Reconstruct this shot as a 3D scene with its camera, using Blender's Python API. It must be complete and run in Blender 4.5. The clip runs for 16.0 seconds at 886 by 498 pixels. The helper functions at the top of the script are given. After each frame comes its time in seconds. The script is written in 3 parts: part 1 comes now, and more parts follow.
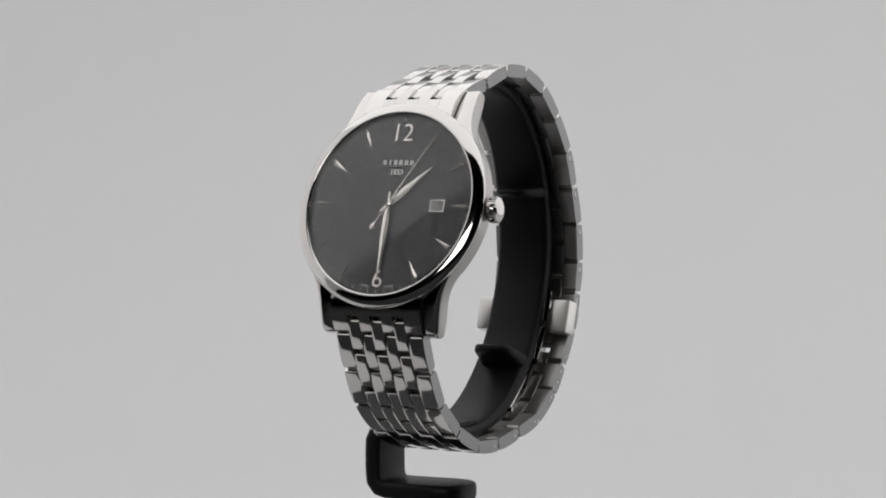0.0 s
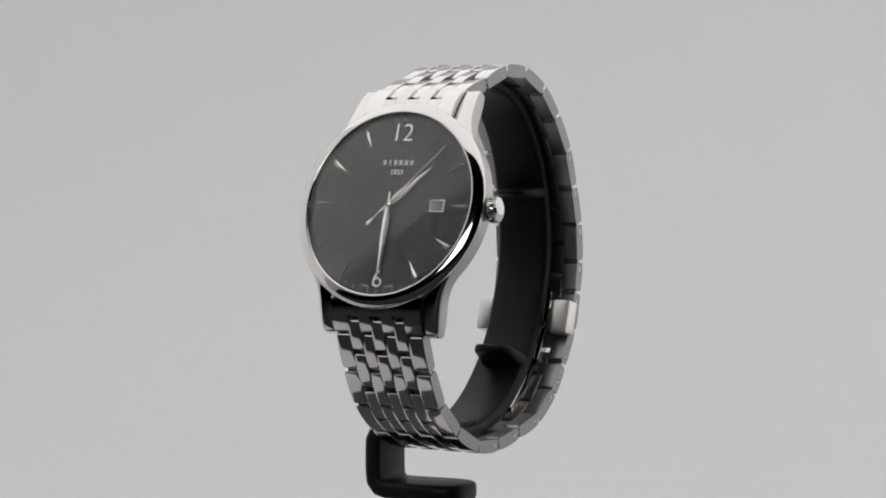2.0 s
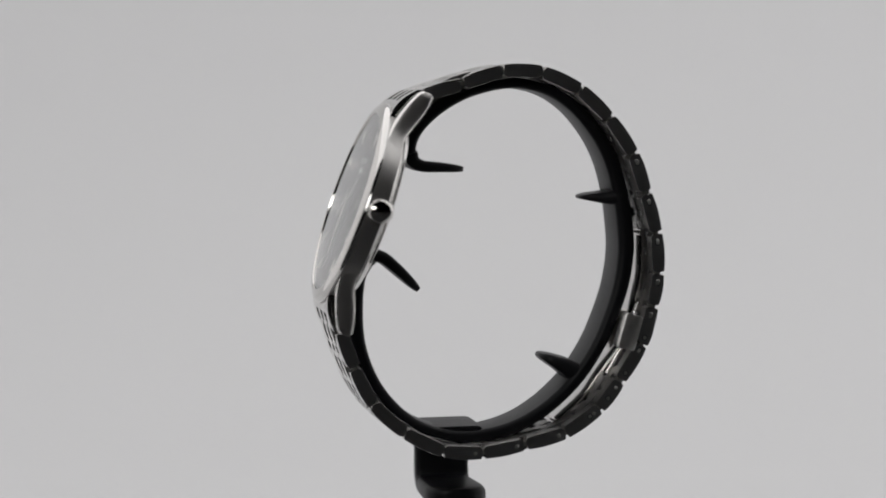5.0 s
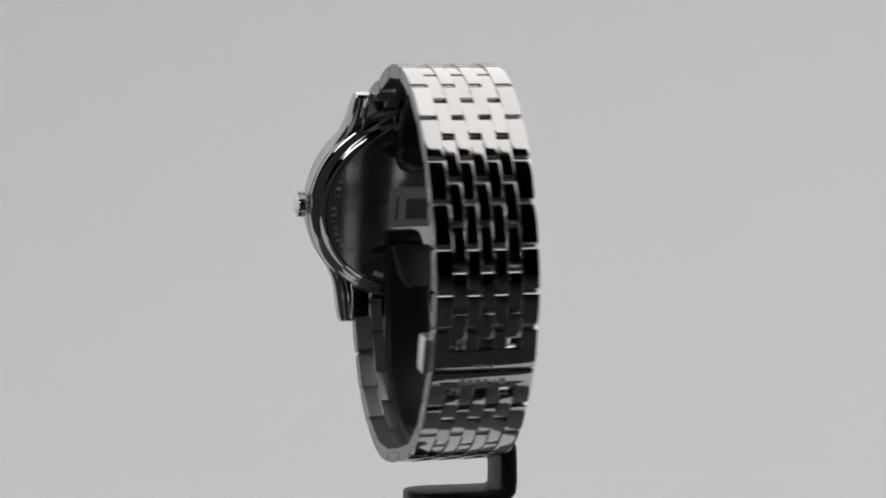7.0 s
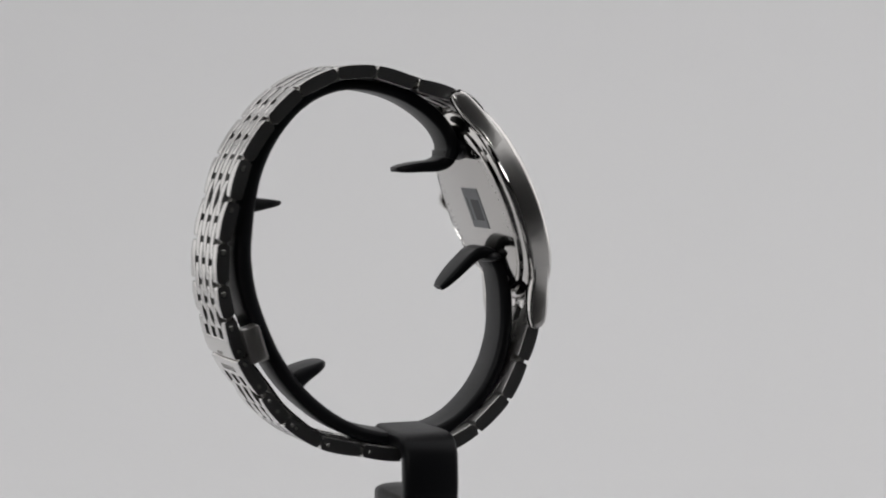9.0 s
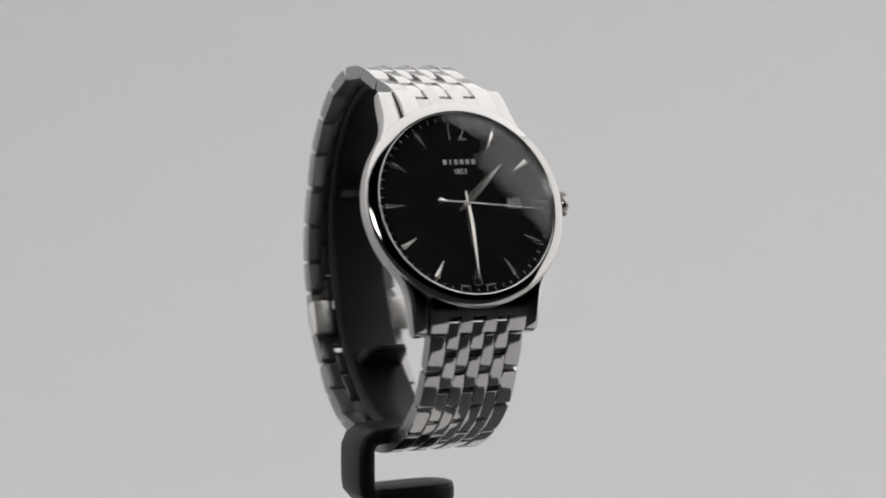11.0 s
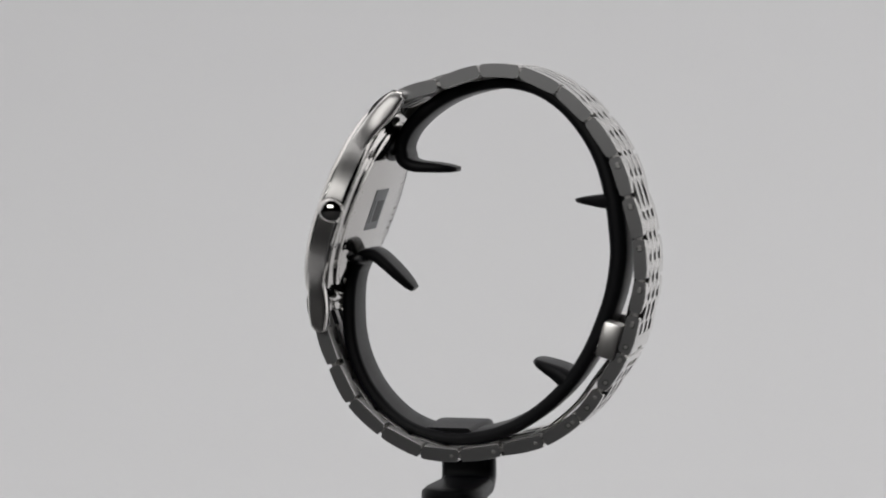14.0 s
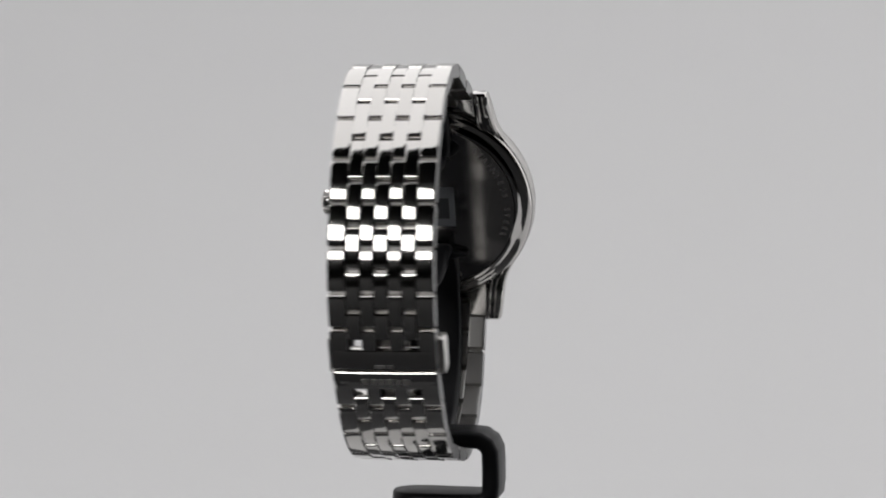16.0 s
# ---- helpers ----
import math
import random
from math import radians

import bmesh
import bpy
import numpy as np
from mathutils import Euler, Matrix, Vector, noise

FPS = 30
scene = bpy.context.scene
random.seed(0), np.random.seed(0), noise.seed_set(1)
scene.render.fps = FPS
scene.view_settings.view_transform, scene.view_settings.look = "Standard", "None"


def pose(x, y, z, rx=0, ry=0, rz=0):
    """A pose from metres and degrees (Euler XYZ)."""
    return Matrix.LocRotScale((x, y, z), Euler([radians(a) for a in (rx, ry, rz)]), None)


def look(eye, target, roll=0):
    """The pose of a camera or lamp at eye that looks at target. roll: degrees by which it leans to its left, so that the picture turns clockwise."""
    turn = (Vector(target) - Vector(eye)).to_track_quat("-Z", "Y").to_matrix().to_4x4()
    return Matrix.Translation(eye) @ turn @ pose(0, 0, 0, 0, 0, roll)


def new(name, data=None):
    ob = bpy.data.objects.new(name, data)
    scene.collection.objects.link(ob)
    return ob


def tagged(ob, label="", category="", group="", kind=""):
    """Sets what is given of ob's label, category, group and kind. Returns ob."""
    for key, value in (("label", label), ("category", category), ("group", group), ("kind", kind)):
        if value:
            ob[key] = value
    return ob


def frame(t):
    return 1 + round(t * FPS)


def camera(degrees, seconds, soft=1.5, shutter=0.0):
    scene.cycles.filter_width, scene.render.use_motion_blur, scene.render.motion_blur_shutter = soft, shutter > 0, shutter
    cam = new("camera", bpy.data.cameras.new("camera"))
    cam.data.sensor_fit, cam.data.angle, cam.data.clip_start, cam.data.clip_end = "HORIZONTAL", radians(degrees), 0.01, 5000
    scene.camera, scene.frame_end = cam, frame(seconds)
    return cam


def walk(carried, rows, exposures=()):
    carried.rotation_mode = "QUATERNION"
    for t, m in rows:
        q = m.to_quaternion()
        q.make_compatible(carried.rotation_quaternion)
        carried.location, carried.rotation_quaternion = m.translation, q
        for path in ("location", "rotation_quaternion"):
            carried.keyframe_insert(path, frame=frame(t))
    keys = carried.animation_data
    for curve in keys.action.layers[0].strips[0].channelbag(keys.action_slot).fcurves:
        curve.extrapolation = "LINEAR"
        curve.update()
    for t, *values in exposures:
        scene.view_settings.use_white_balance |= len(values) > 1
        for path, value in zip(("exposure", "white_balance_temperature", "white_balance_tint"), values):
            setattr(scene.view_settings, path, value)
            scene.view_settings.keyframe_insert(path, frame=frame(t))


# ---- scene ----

MM = 0.001
BASE = 0.095          # height of the turning frame's origin over the tent floor
cam = camera(20.28, 16.0, soft=1.9, shutter=0.8)
EYE = Vector((0.00302, -0.498, BASE + 0.04273))
PITCH, ROLL = -3.7185, -0.4985
VIEW = Matrix.Translation(EYE) @ pose(0, 0, 0, 90 + PITCH, 0, 0) @ pose(0, 0, 0, 0, 0, ROLL)
walk(cam, [(0.0, VIEW), (16.0, VIEW)], exposures=[(0.0, 0.0), (16.0, 0.0)])

# ---------------------------------------------------------------- light
world = bpy.data.worlds.new("dark_room")
scene.world = world
world.use_nodes = True
world.node_tree.nodes["Background"].inputs[0].default_value = (0.01, 0.01, 0.011, 1)
world.node_tree.nodes["Background"].inputs[1].default_value = 0.3


def area_lamp(name, m, sx, sy, watts, colour):
    data = bpy.data.lights.new(name, "AREA")
    data.shape, data.size, data.size_y = "RECTANGLE", sx, sy
    data.energy, data.color = watts, colour
    ob = new(name, data)
    ob.matrix_world = m
    return ob


TENT_W, TENT_TOP, TENT_BACK = 0.42, 0.48, 0.62
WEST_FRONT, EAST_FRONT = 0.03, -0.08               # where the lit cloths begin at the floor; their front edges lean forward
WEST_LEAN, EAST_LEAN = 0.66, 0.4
PAPER_FRONT, PAPER_SKEW = -0.073, 0.068             # the paper lies a little askew
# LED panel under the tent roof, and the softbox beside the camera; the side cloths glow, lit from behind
area_lamp("tent_panel", pose(0.0, 0.1825, TENT_TOP - 0.008), 0.82, 0.835, 2.05, (1.0, 0.99, 1.0))
area_lamp("front_softbox", look((-0.51, -1.09, BASE + 0.40), (0, 0, BASE + 0.01)), 0.58, 0.31, 2.7, (1.0, 0.99, 0.98))


# ---------------------------------------------------------------- materials
def material(name, colour, rough=0.5, metal=0.0, **extra):
    m = bpy.data.materials.new(name)
    m.use_nodes = True
    b = m.node_tree.nodes["Principled BSDF"]
    b.inputs["Base Color"].default_value = (*colour, 1)
    b.inputs["Roughness"].default_value = rough
    b.inputs["Metallic"].default_value = metal
    for key, value in extra.items():
        b.inputs[key.replace("_", " ")].default_value = value
    return m


def node(m, kind, **settings):
    n = m.node_tree.nodes.new(kind)
    for key, value in settings.items():
        n.inputs[key.replace("_", " ")].default_value = value
    return n


def link(m, a, out, b, into):
    m.node_tree.links.new(a.outputs[out], b.inputs[into])


def ranged(m, source, out, low, high):
    r = node(m, "ShaderNodeMapRange")
    r.inputs["To Min"].default_value, r.inputs["To Max"].default_value = low, high
    link(m, source, out, r, 0)
    return r


def grain(m, scale, stretch, rough_range, bump, smudge=90, tone=None):
    """Fine grain (stretched along one axis), broad smudges in the gloss, and fine relief."""
    b = m.node_tree.nodes["Principled BSDF"]
    co = node(m, "ShaderNodeTexCoord")
    mp = node(m, "ShaderNodeMapping")
    mp.inputs["Scale"].default_value = stretch
    link(m, co, "Object", mp, 0)
    fine = node(m, "ShaderNodeTexNoise", Scale=scale, Detail=4.0)
    link(m, mp, 0, fine, "Vector")
    broad = node(m, "ShaderNodeTexNoise", Scale=smudge, Detail=3.0)
    link(m, co, "Object", broad, "Vector")
    mixed = node(m, "ShaderNodeMath")
    link(m, fine, 0, mixed, 0)
    link(m, broad, 0, mixed, 1)
    half = node(m, "ShaderNodeMath")
    half.operation = "MULTIPLY"
    half.inputs[1].default_value = 0.5
    link(m, mixed, 0, half, 0)
    link(m, ranged(m, half, 0, *rough_range), 0, b, "Roughness")
    if bump:
        bp = node(m, "ShaderNodeBump", Strength=bump, Distance=0.0002)
        link(m, fine, 0, bp, "Height")
        link(m, bp, 0, b, "Normal")
    if tone:
        info = node(m, "ShaderNodeObjectInfo")
        ramp = node(m, "ShaderNodeMix")
        ramp.data_type = "RGBA"
        ramp.inputs[6].default_value, ramp.inputs[7].default_value = (*tone[0], 1), (*tone[1], 1)
        link(m, info, "Random", ramp, 0)
        link(m, ramp, 2, b, "Base Color")
    return m


polished = grain(material("polished_steel", (0.70, 0.68, 0.65), 0.08, 1.0), 600, (1, 1, 1), (0.03, 0.13), 0.0, 120,
                 ((0.61, 0.595, 0.575), (0.68, 0.665, 0.645)))
mirror_steel = grain(material("mirror_steel", (0.65, 0.633, 0.612), 0.05, 1.0), 500, (1, 1, 1), (0.02, 0.09), 0.0, 80)
brushed = grain(material("brushed_steel", (0.42, 0.41, 0.398), 0.34, 1.0), 900, (1, 0.08, 1), (0.27, 0.42), 0.015, 150)
# satin link sides; the steel's colour is darkened in place of dimmer reflections
shaded_side_steel = grain(material("satin_shaded_side_steel", (0.235, 0.234, 0.234), 0.35, 1.0), 900, (1, 0.1, 1), (0.28, 0.42), 0.012, 150)
satin_back = grain(material("caseback_steel", (0.55, 0.535, 0.515), 0.12, 1.0), 700, (1, 1, 1), (0.05, 0.15), 0.0, 90)
satin_bright = grain(material("satin_bright_steel", (0.66, 0.645, 0.62), 0.3, 1.0), 900, (1, 0.1, 1), (0.26, 0.38), 0.01, 150)
engraved = material("engraved_steel", (0.55, 0.54, 0.525), 0.5, 1.0)
dial_black = grain(material("dial_black", (0.009, 0.009, 0.0095), 0.1, IOR=1.48), 300, (1, 1, 1), (0.08, 0.1), 0.0, 60)
marker_steel = grain(material("marker_steel", (0.86, 0.83, 0.775), 0.14, 1.0), 900, (1, 1, 1), (0.09, 0.2), 0.0, 200)
print_white = material("printed_white", (0.72, 0.72, 0.70), 0.5)
print_grey = material("printed_grey", (0.42, 0.42, 0.41), 0.5)
date_white = material("date_white", (0.31, 0.31, 0.305), 0.5)
ink_black = material("ink_black", (0.02, 0.02, 0.022), 0.5)
plastic = grain(material("black_plastic", (0.006, 0.0062, 0.0075), 0.42, Specular_IOR_Level=0.18), 1500, (1, 1, 1), (0.32, 0.52), 0.03, 70)
sticker_grey = grain(material("sticker_grey", (0.17, 0.18, 0.19), 0.45), 1200, (1, 1, 1), (0.35, 0.55), 0.02, 200)
sticker_ink = material("sticker_ink", (0.035, 0.037, 0.04), 0.5)
glass = material("sapphire_glass", (1, 1, 1), 0.0, 0.0, IOR=1.5, Transmission_Weight=1.0)
paper = grain(material("grey_paper", (0.575, 0.575, 0.578), 0.9), 300, (1, 1, 1), (0.8, 1.0), 0.02, 6)
cloth = grain(material("white_cloth", (0.6, 0.598, 0.592), 0.95), 900, (1, 1, 1), (0.85, 1.0), 0.05, 8)


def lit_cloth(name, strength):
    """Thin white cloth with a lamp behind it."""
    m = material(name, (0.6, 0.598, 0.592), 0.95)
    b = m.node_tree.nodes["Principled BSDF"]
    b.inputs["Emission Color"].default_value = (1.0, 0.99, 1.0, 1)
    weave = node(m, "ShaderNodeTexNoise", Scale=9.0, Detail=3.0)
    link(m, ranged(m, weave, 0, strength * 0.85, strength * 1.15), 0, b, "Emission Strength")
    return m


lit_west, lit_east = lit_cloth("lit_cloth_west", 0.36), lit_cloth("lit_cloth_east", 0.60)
dark_paint = grain(material("dark_paint", (0.012, 0.012, 0.013), 0.9), 40, (1, 1, 1), (0.8, 1.0), 0.02, 3)
table_black = grain(material("turntable_black", (0.03, 0.03, 0.032), 0.4), 400, (1, 1, 1), (0.3, 0.5), 0.02, 30)


# ---------------------------------------------------------------- mesh helpers
def finish(bm, name, mat, smooth=35):
    bmesh.ops.recalc_face_normals(bm, faces=bm.faces)
    mesh = bpy.data.meshes.new(name)
    bm.to_mesh(mesh)
    bm.free()
    mesh.materials.append(mat)
    if smooth:
        mesh.shade_smooth()
        mesh.set_sharp_from_angle(angle=radians(smooth))
    return mesh


def part(name, bm, mat, parent, label="", m=None, smooth=35):
    """Links a bmesh (or a finished mesh) as one mesh object under a thing or a part."""
    mesh = finish(bm, name, mat, smooth) if isinstance(bm, bmesh.types.BMesh) else bm
    ob = new(name, mesh)
    ob.parent = parent
    if m is not None:
        ob.matrix_basis = m
    return tagged(ob, label)


def lathe(profile, steps=96, bm=None, ripple=None):
    """Turns (r, z) pairs, in mm, about the z axis; open ends on the axis close by themselves."""
    bm = bm or bmesh.new()
    rings = []
    for i, (r, z) in enumerate(profile):
        if r < 1e-6:
            rings.append([bm.verts.new((0, 0, z * MM))])
        else:
            ring = []
            for k in range(steps):
                a = 2 * math.pi * k / steps
                q = r + (ripple(i, k) if ripple else 0)
                ring.append(bm.verts.new((q * MM * math.cos(a), q * MM * math.sin(a), z * MM)))
            rings.append(ring)
    for a, b in zip(rings, rings[1:]):
        for k in range(steps):
            n = (k + 1) % steps
            if len(a) == 1 and len(b) == 1:
                continue
            if len(a) == 1:
                bm.faces.new((a[0], b[k], b[n]))
            elif len(b) == 1:
                bm.faces.new((a[k], a[n], b[0]))
            else:
                bm.faces.new((a[k], a[n], b[n], b[k]))
    return bm


def loft(sections, bm=None, closed=False):
    """Skins closed loops of equal length; caps both ends unless the chain is closed. Points in mm."""
    bm = bm or bmesh.new()
    loops = [[bm.verts.new(Vector(p) * MM) for p in s] for s in sections]
    pairs = list(zip(loops, loops[1:])) + ([(loops[-1], loops[0])] if closed else [])
    for a, b in pairs:
        n = len(a)
        for k in range(n):
            bm.faces.new((a[k], a[(k + 1) % n], b[(k + 1) % n], b[k]))
    if not closed:
        bm.faces.new(loops[0])
        bm.faces.new(loops[-1])
    return bm


def block(x0, x1, y0, y1, z0, z1, bevel=0.0, bm=None):
    """A box in mm with chamfered edges."""
    own = bmesh.new()
    bmesh.ops.create_cube(own, size=1)
    for v in own.verts:
        v.co = Vector(((x0 + x1) / 2 + v.co.x * (x1 - x0), (y0 + y1) / 2 + v.co.y * (y1 - y0), (z0 + z1) / 2 + v.co.z * (z1 - z0))) * MM
    if bevel:
        bmesh.ops.bevel(own, geom=own.edges[:], offset=bevel * MM, segments=2, affect="EDGES", profile=0.6)
    if bm is None:
        return own
    keep = bpy.data.meshes.new("scratch")
    own.to_mesh(keep)
    own.free()
    bm.from_mesh(keep)
    bpy.data.meshes.remove(keep)
    return bm


def rounded(hw, hh, r, n=3):
    """A rounded rectangle loop in the plane, half sizes hw, hh."""
    out = []
    for cx, cy, a0 in ((hw - r, hh - r, 0), (-hw + r, hh - r, 90), (-hw + r, -hh + r, 180), (hw - r, -hh + r, 270)):
        for i in range(n + 1):
            a = radians(a0 + 90 * i / n)
            out.append((cx + r * math.cos(a), cy + r * math.sin(a)))
    return out


def sweep(path, widths, thicks, x0=0.0, bm=None):
    """A rounded strip along a path of (y, z) points in mm; its width lies along x."""
    secs = []
    n = len(path)
    for i in range(n):
        a, b = Vector(path[max(i - 1, 0)]), Vector(path[min(i + 1, n - 1)])
        t = (b - a).normalized()
        nrm = Vector((-t.y, t.x))
        hw, ht = widths[i] / 2, thicks[i] / 2
        r = min(hw, ht) * 0.75
        secs.append([(x0 + u, path[i][0] + nrm.x * v, path[i][1] + nrm.y * v) for u, v in rounded(hw, ht, r)])
    return loft(secs, bm)


def smooth_path(points, per=4):
    """Catmull-Rom through points of any dimension."""
    P = [Vector(p) for p in points]
    P = [2 * P[0] - P[1]] + P + [2 * P[-1] - P[-2]]
    out = []
    for i in range(1, len(P) - 2):
        for k in range(per):
            t = k / per
            a, b, c, d = P[i - 1:i + 3]
            out.append(0.5 * (2 * b + (c - a) * t + (2 * a - 5 * b + 4 * c - d) * t * t + (3 * b - a - 3 * c + d) * t ** 3))
    out.append(P[-2])
    return out


def lettering(text, size, depth=0.05, offset=0.0, shear=0.0, spacing=1.0):
    """The mesh of a word in mm, centred on the origin."""
    cu = bpy.data.curves.new("lettering", "FONT")
    cu.body, cu.size, cu.extrude, cu.offset, cu.shear = text, size * MM, depth * MM, offset * MM, shear
    cu.align_x, cu.align_y, cu.space_character, cu.resolution_u = "CENTER", "CENTER", spacing, 4
    ob = bpy.data.objects.new("lettering", cu)
    scene.collection.objects.link(ob)
    bpy.context.view_layer.update()
    mesh = bpy.data.meshes.new_from_object(ob.evaluated_get(bpy.context.evaluated_depsgraph_get()))
    bpy.data.objects.remove(ob)
    bpy.data.curves.remove(cu)
    mesh.materials.clear()
    return mesh


def words(name, text, size, mat, parent, m, label="", **more):
    mesh = lettering(text, size, **more)
    mesh.materials.append(mat)
    return part(name, mesh, mat, parent, label, m)


# ---------------------------------------------------------------- the tent and the room
def sheet(profile, x0, x1, mat, name, label, skew=0.0, thick=0.004):
    """A bent sheet: (y, z) profile in metres drawn out along x, with thickness; skew turns its front edge."""
    bm = bmesh.new()
    rows = []
    n = len(profile)
    for i, (y, z) in enumerate(profile):
        a, b = Vector(profile[max(i - 1, 0)]), Vector(profile[min(i + 1, n - 1)])
        t = (b - a).normalized()
        back = Vector((t.y, -t.x)) * thick
        k = skew if i == 0 else 0.0
        rows.append([bm.verts.new(p) for p in ((x0, y + k, z), (x1, y - k, z), (x1, y - k + back.x, z + back.y), (x0, y + k + back.x, z + back.y))])
    for a, b in zip(rows, rows[1:]):
        for k in range(4):
            bm.faces.new((a[k], a[(k + 1) % 4], b[(k + 1) % 4], b[k]))
    bm.faces.new(rows[0])
    bm.faces.new(rows[-1])
    ob = new(name, finish(bm, name, mat, 50))
    return tagged(ob, label, "backdrop" if "backdrop" in name else "wall", kind="structure")


def slab(name, x0, x1, y0, y1, z0, z1, mat, label, category):
    k = 1 / MM
    ob = new(name, finish(block(x0 * k, x1 * k, y0 * k, y1 * k, z0 * k, z1 * k), name, mat, 0))
    return tagged(ob, label, category, kind="structure")


def leaning(name, x0, x1, front, lean, mat, label):
    """A side wall whose front edge leans forward towards the top."""
    outline = [(front, 0.0), (TENT_BACK + 0.01, 0.0), (TENT_BACK + 0.01, TENT_TOP), (front - lean * TENT_TOP, TENT_TOP)]
    bm = loft([[(x / MM, y / MM, z / MM) for y, z in outline] for x in (x0, x1)])
    return tagged(new(name, finish(bm, name, mat, 0)), label, "wall", kind="structure")


def tent():
    bend = 0.25
    curve = [(TENT_BACK - bend + bend * math.sin(radians(a)), bend - bend * math.cos(radians(a))) for a in range(0, 91, 6)]
    sheet([(PAPER_FRONT, 0.0)] + curve + [(TENT_BACK, TENT_TOP)], -TENT_W, TENT_W, paper, "backdrop", "plain light grey seamless paper sweep behind the watch", PAPER_SKEW)
    w = TENT_W + 0.004
    leaning("wall_west", -w - 0.006, -w, WEST_FRONT - 0.06, WEST_LEAN, cloth, "white cloth side wall of the light tent")
    leaning("wall_east", w, w + 0.006, EAST_FRONT - 0.004, EAST_LEAN, cloth, "white cloth side wall of the light tent")
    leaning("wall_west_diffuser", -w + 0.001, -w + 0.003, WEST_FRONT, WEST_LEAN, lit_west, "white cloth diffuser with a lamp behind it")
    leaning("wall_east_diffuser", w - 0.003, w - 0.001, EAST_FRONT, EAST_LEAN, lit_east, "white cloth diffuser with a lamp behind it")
    slab("ceiling", -w, w, -0.24, TENT_BACK + 0.01, TENT_TOP + 0.002, TENT_TOP + 0.01, cloth, "white cloth roof of the light tent", "ceiling")
    slab("floor", -1.0, 1.0, -1.5, 0.62, -0.018, -0.006, dark_paint, "matt black table top under the paper sweep", "table top")
    # the dark room round the tent
    slab("ground", -4, 4, -4, 4, -0.06, -0.02, dark_paint, "dark floor of the unlit room", "floor")
    slab("wall_south", -4, 4, -4.1, -4.0, -0.02, 2.6, dark_paint, "dark wall of the unlit room", "wall")
    slab("wall_north", -4, 4, 4.0, 4.1, -0.02, 2.6, dark_paint, "dark wall of the unlit room", "wall")
    slab("wall_room_west", -4.1, -4.0, -4, 4, -0.02, 2.6, dark_paint, "dark wall of the unlit room", "wall")
    slab("wall_room_east", 4.0, 4.1, -4, 4, -0.02, 2.6, dark_paint, "dark wall of the unlit room", "wall")
    slab("ceiling_room", -4, 4, -4, 4, 2.602, 2.7, dark_paint, "dark ceiling of the unlit room", "ceiling")


tent()

# ---------------------------------------------------------------- the watch
CX = 1.12                                         # the watch's middle beside the turning axis, mm
HEAD = pose(CX * MM, -15.3 * MM, 19.9 * MM, 70.2)  # dial centre: x to three, y to twelve, z out of the dial


def head_yz(y, z):
    """From the head's (y, z) to the turning frame's (y, z), mm."""
    p = HEAD @ Vector((0, y * MM, z * MM))
    return (p.y / MM, p.z / MM)


def case_mesh():
    bm = lathe([(18.0, -3.1), (20.6, -3.1), (20.8, -2.95), (20.95, -1.0), (21.0, 0.0), (20.95, 0.32), (20.5, 0.42), (19.0, 0.42)], 128)
    return bm


def lug_mesh(sx, sy):
    ys = [12.4, 13.8, 15.2, 16.6, 18.0, 19.4, 21.0, 22.4, 23.6, 24.5, 25.0]
    xo = [16.75, 15.9, 15.15, 14.6, 14.2, 13.95, 13.75, 13.6, 13.45, 13.3, 12.95]
    zt = [0.2, 0.26, 0.2, 0.0, -0.35, -0.8, -1.4, -2.0, -2.6, -3.15, -3.8]
    zb = [-2.9, -3.05, -3.35, -3.9, -4.5, -5.05, -5.6, -5.95, -6.15, -6.2, -5.7]
    secs = []
    for y, o, t, b in zip(ys, xo, zt, zb):
        inner = 10.15 if y > 18.3 else max(10.15, math.sqrt(19.5 ** 2 - y * y))
        hw, hh = (o - inner) / 2, (t - b) / 2
        secs.append([(sx * ((o + inner) / 2 + u), sy * y, (t + b) / 2 + v) for u, v in rounded(hw, hh, min(hw, hh) * 0.5)])
    return loft(secs)


def dart(r0, r1, w, bm=None):
    """A faceted hour marker pointing inwards, with a ridge along its middle (mm, along +y)."""
    bm = bm or bmesh.new()
    pts = [(0, r0, 0), (-w / 2, r1, 0), (w / 2, r1, 0)]
    low = [bm.verts.new(Vector(p) * MM) for p in pts]
    rim = [bm.verts.new(Vector((x, y, 0.22)) * MM) for x, y, _ in pts]
    crest = bm.verts.new(Vector((0, r1 - 0.25, 0.62)) * MM)
    bm.faces.new(low)
    for k in range(3):
        n = (k + 1) % 3
        bm.faces.new((low[k], low[n], rim[n], rim[k]))
        bm.faces.new((rim[k], rim[n], crest))
    return bm


def leaf(outline, ridge, thick):
    """A hand: half outline [(y, half width)], with a raised ridge (mm)."""
    secs = []
    for y, w in outline:
        w = max(w, 0.02)
        secs.append([(-w, y, 0), (w, y, 0), (w, y, thick), (0, y, thick + ridge * min(1, w / 0.5)), (-w, y, thick)])
    return loft(secs)


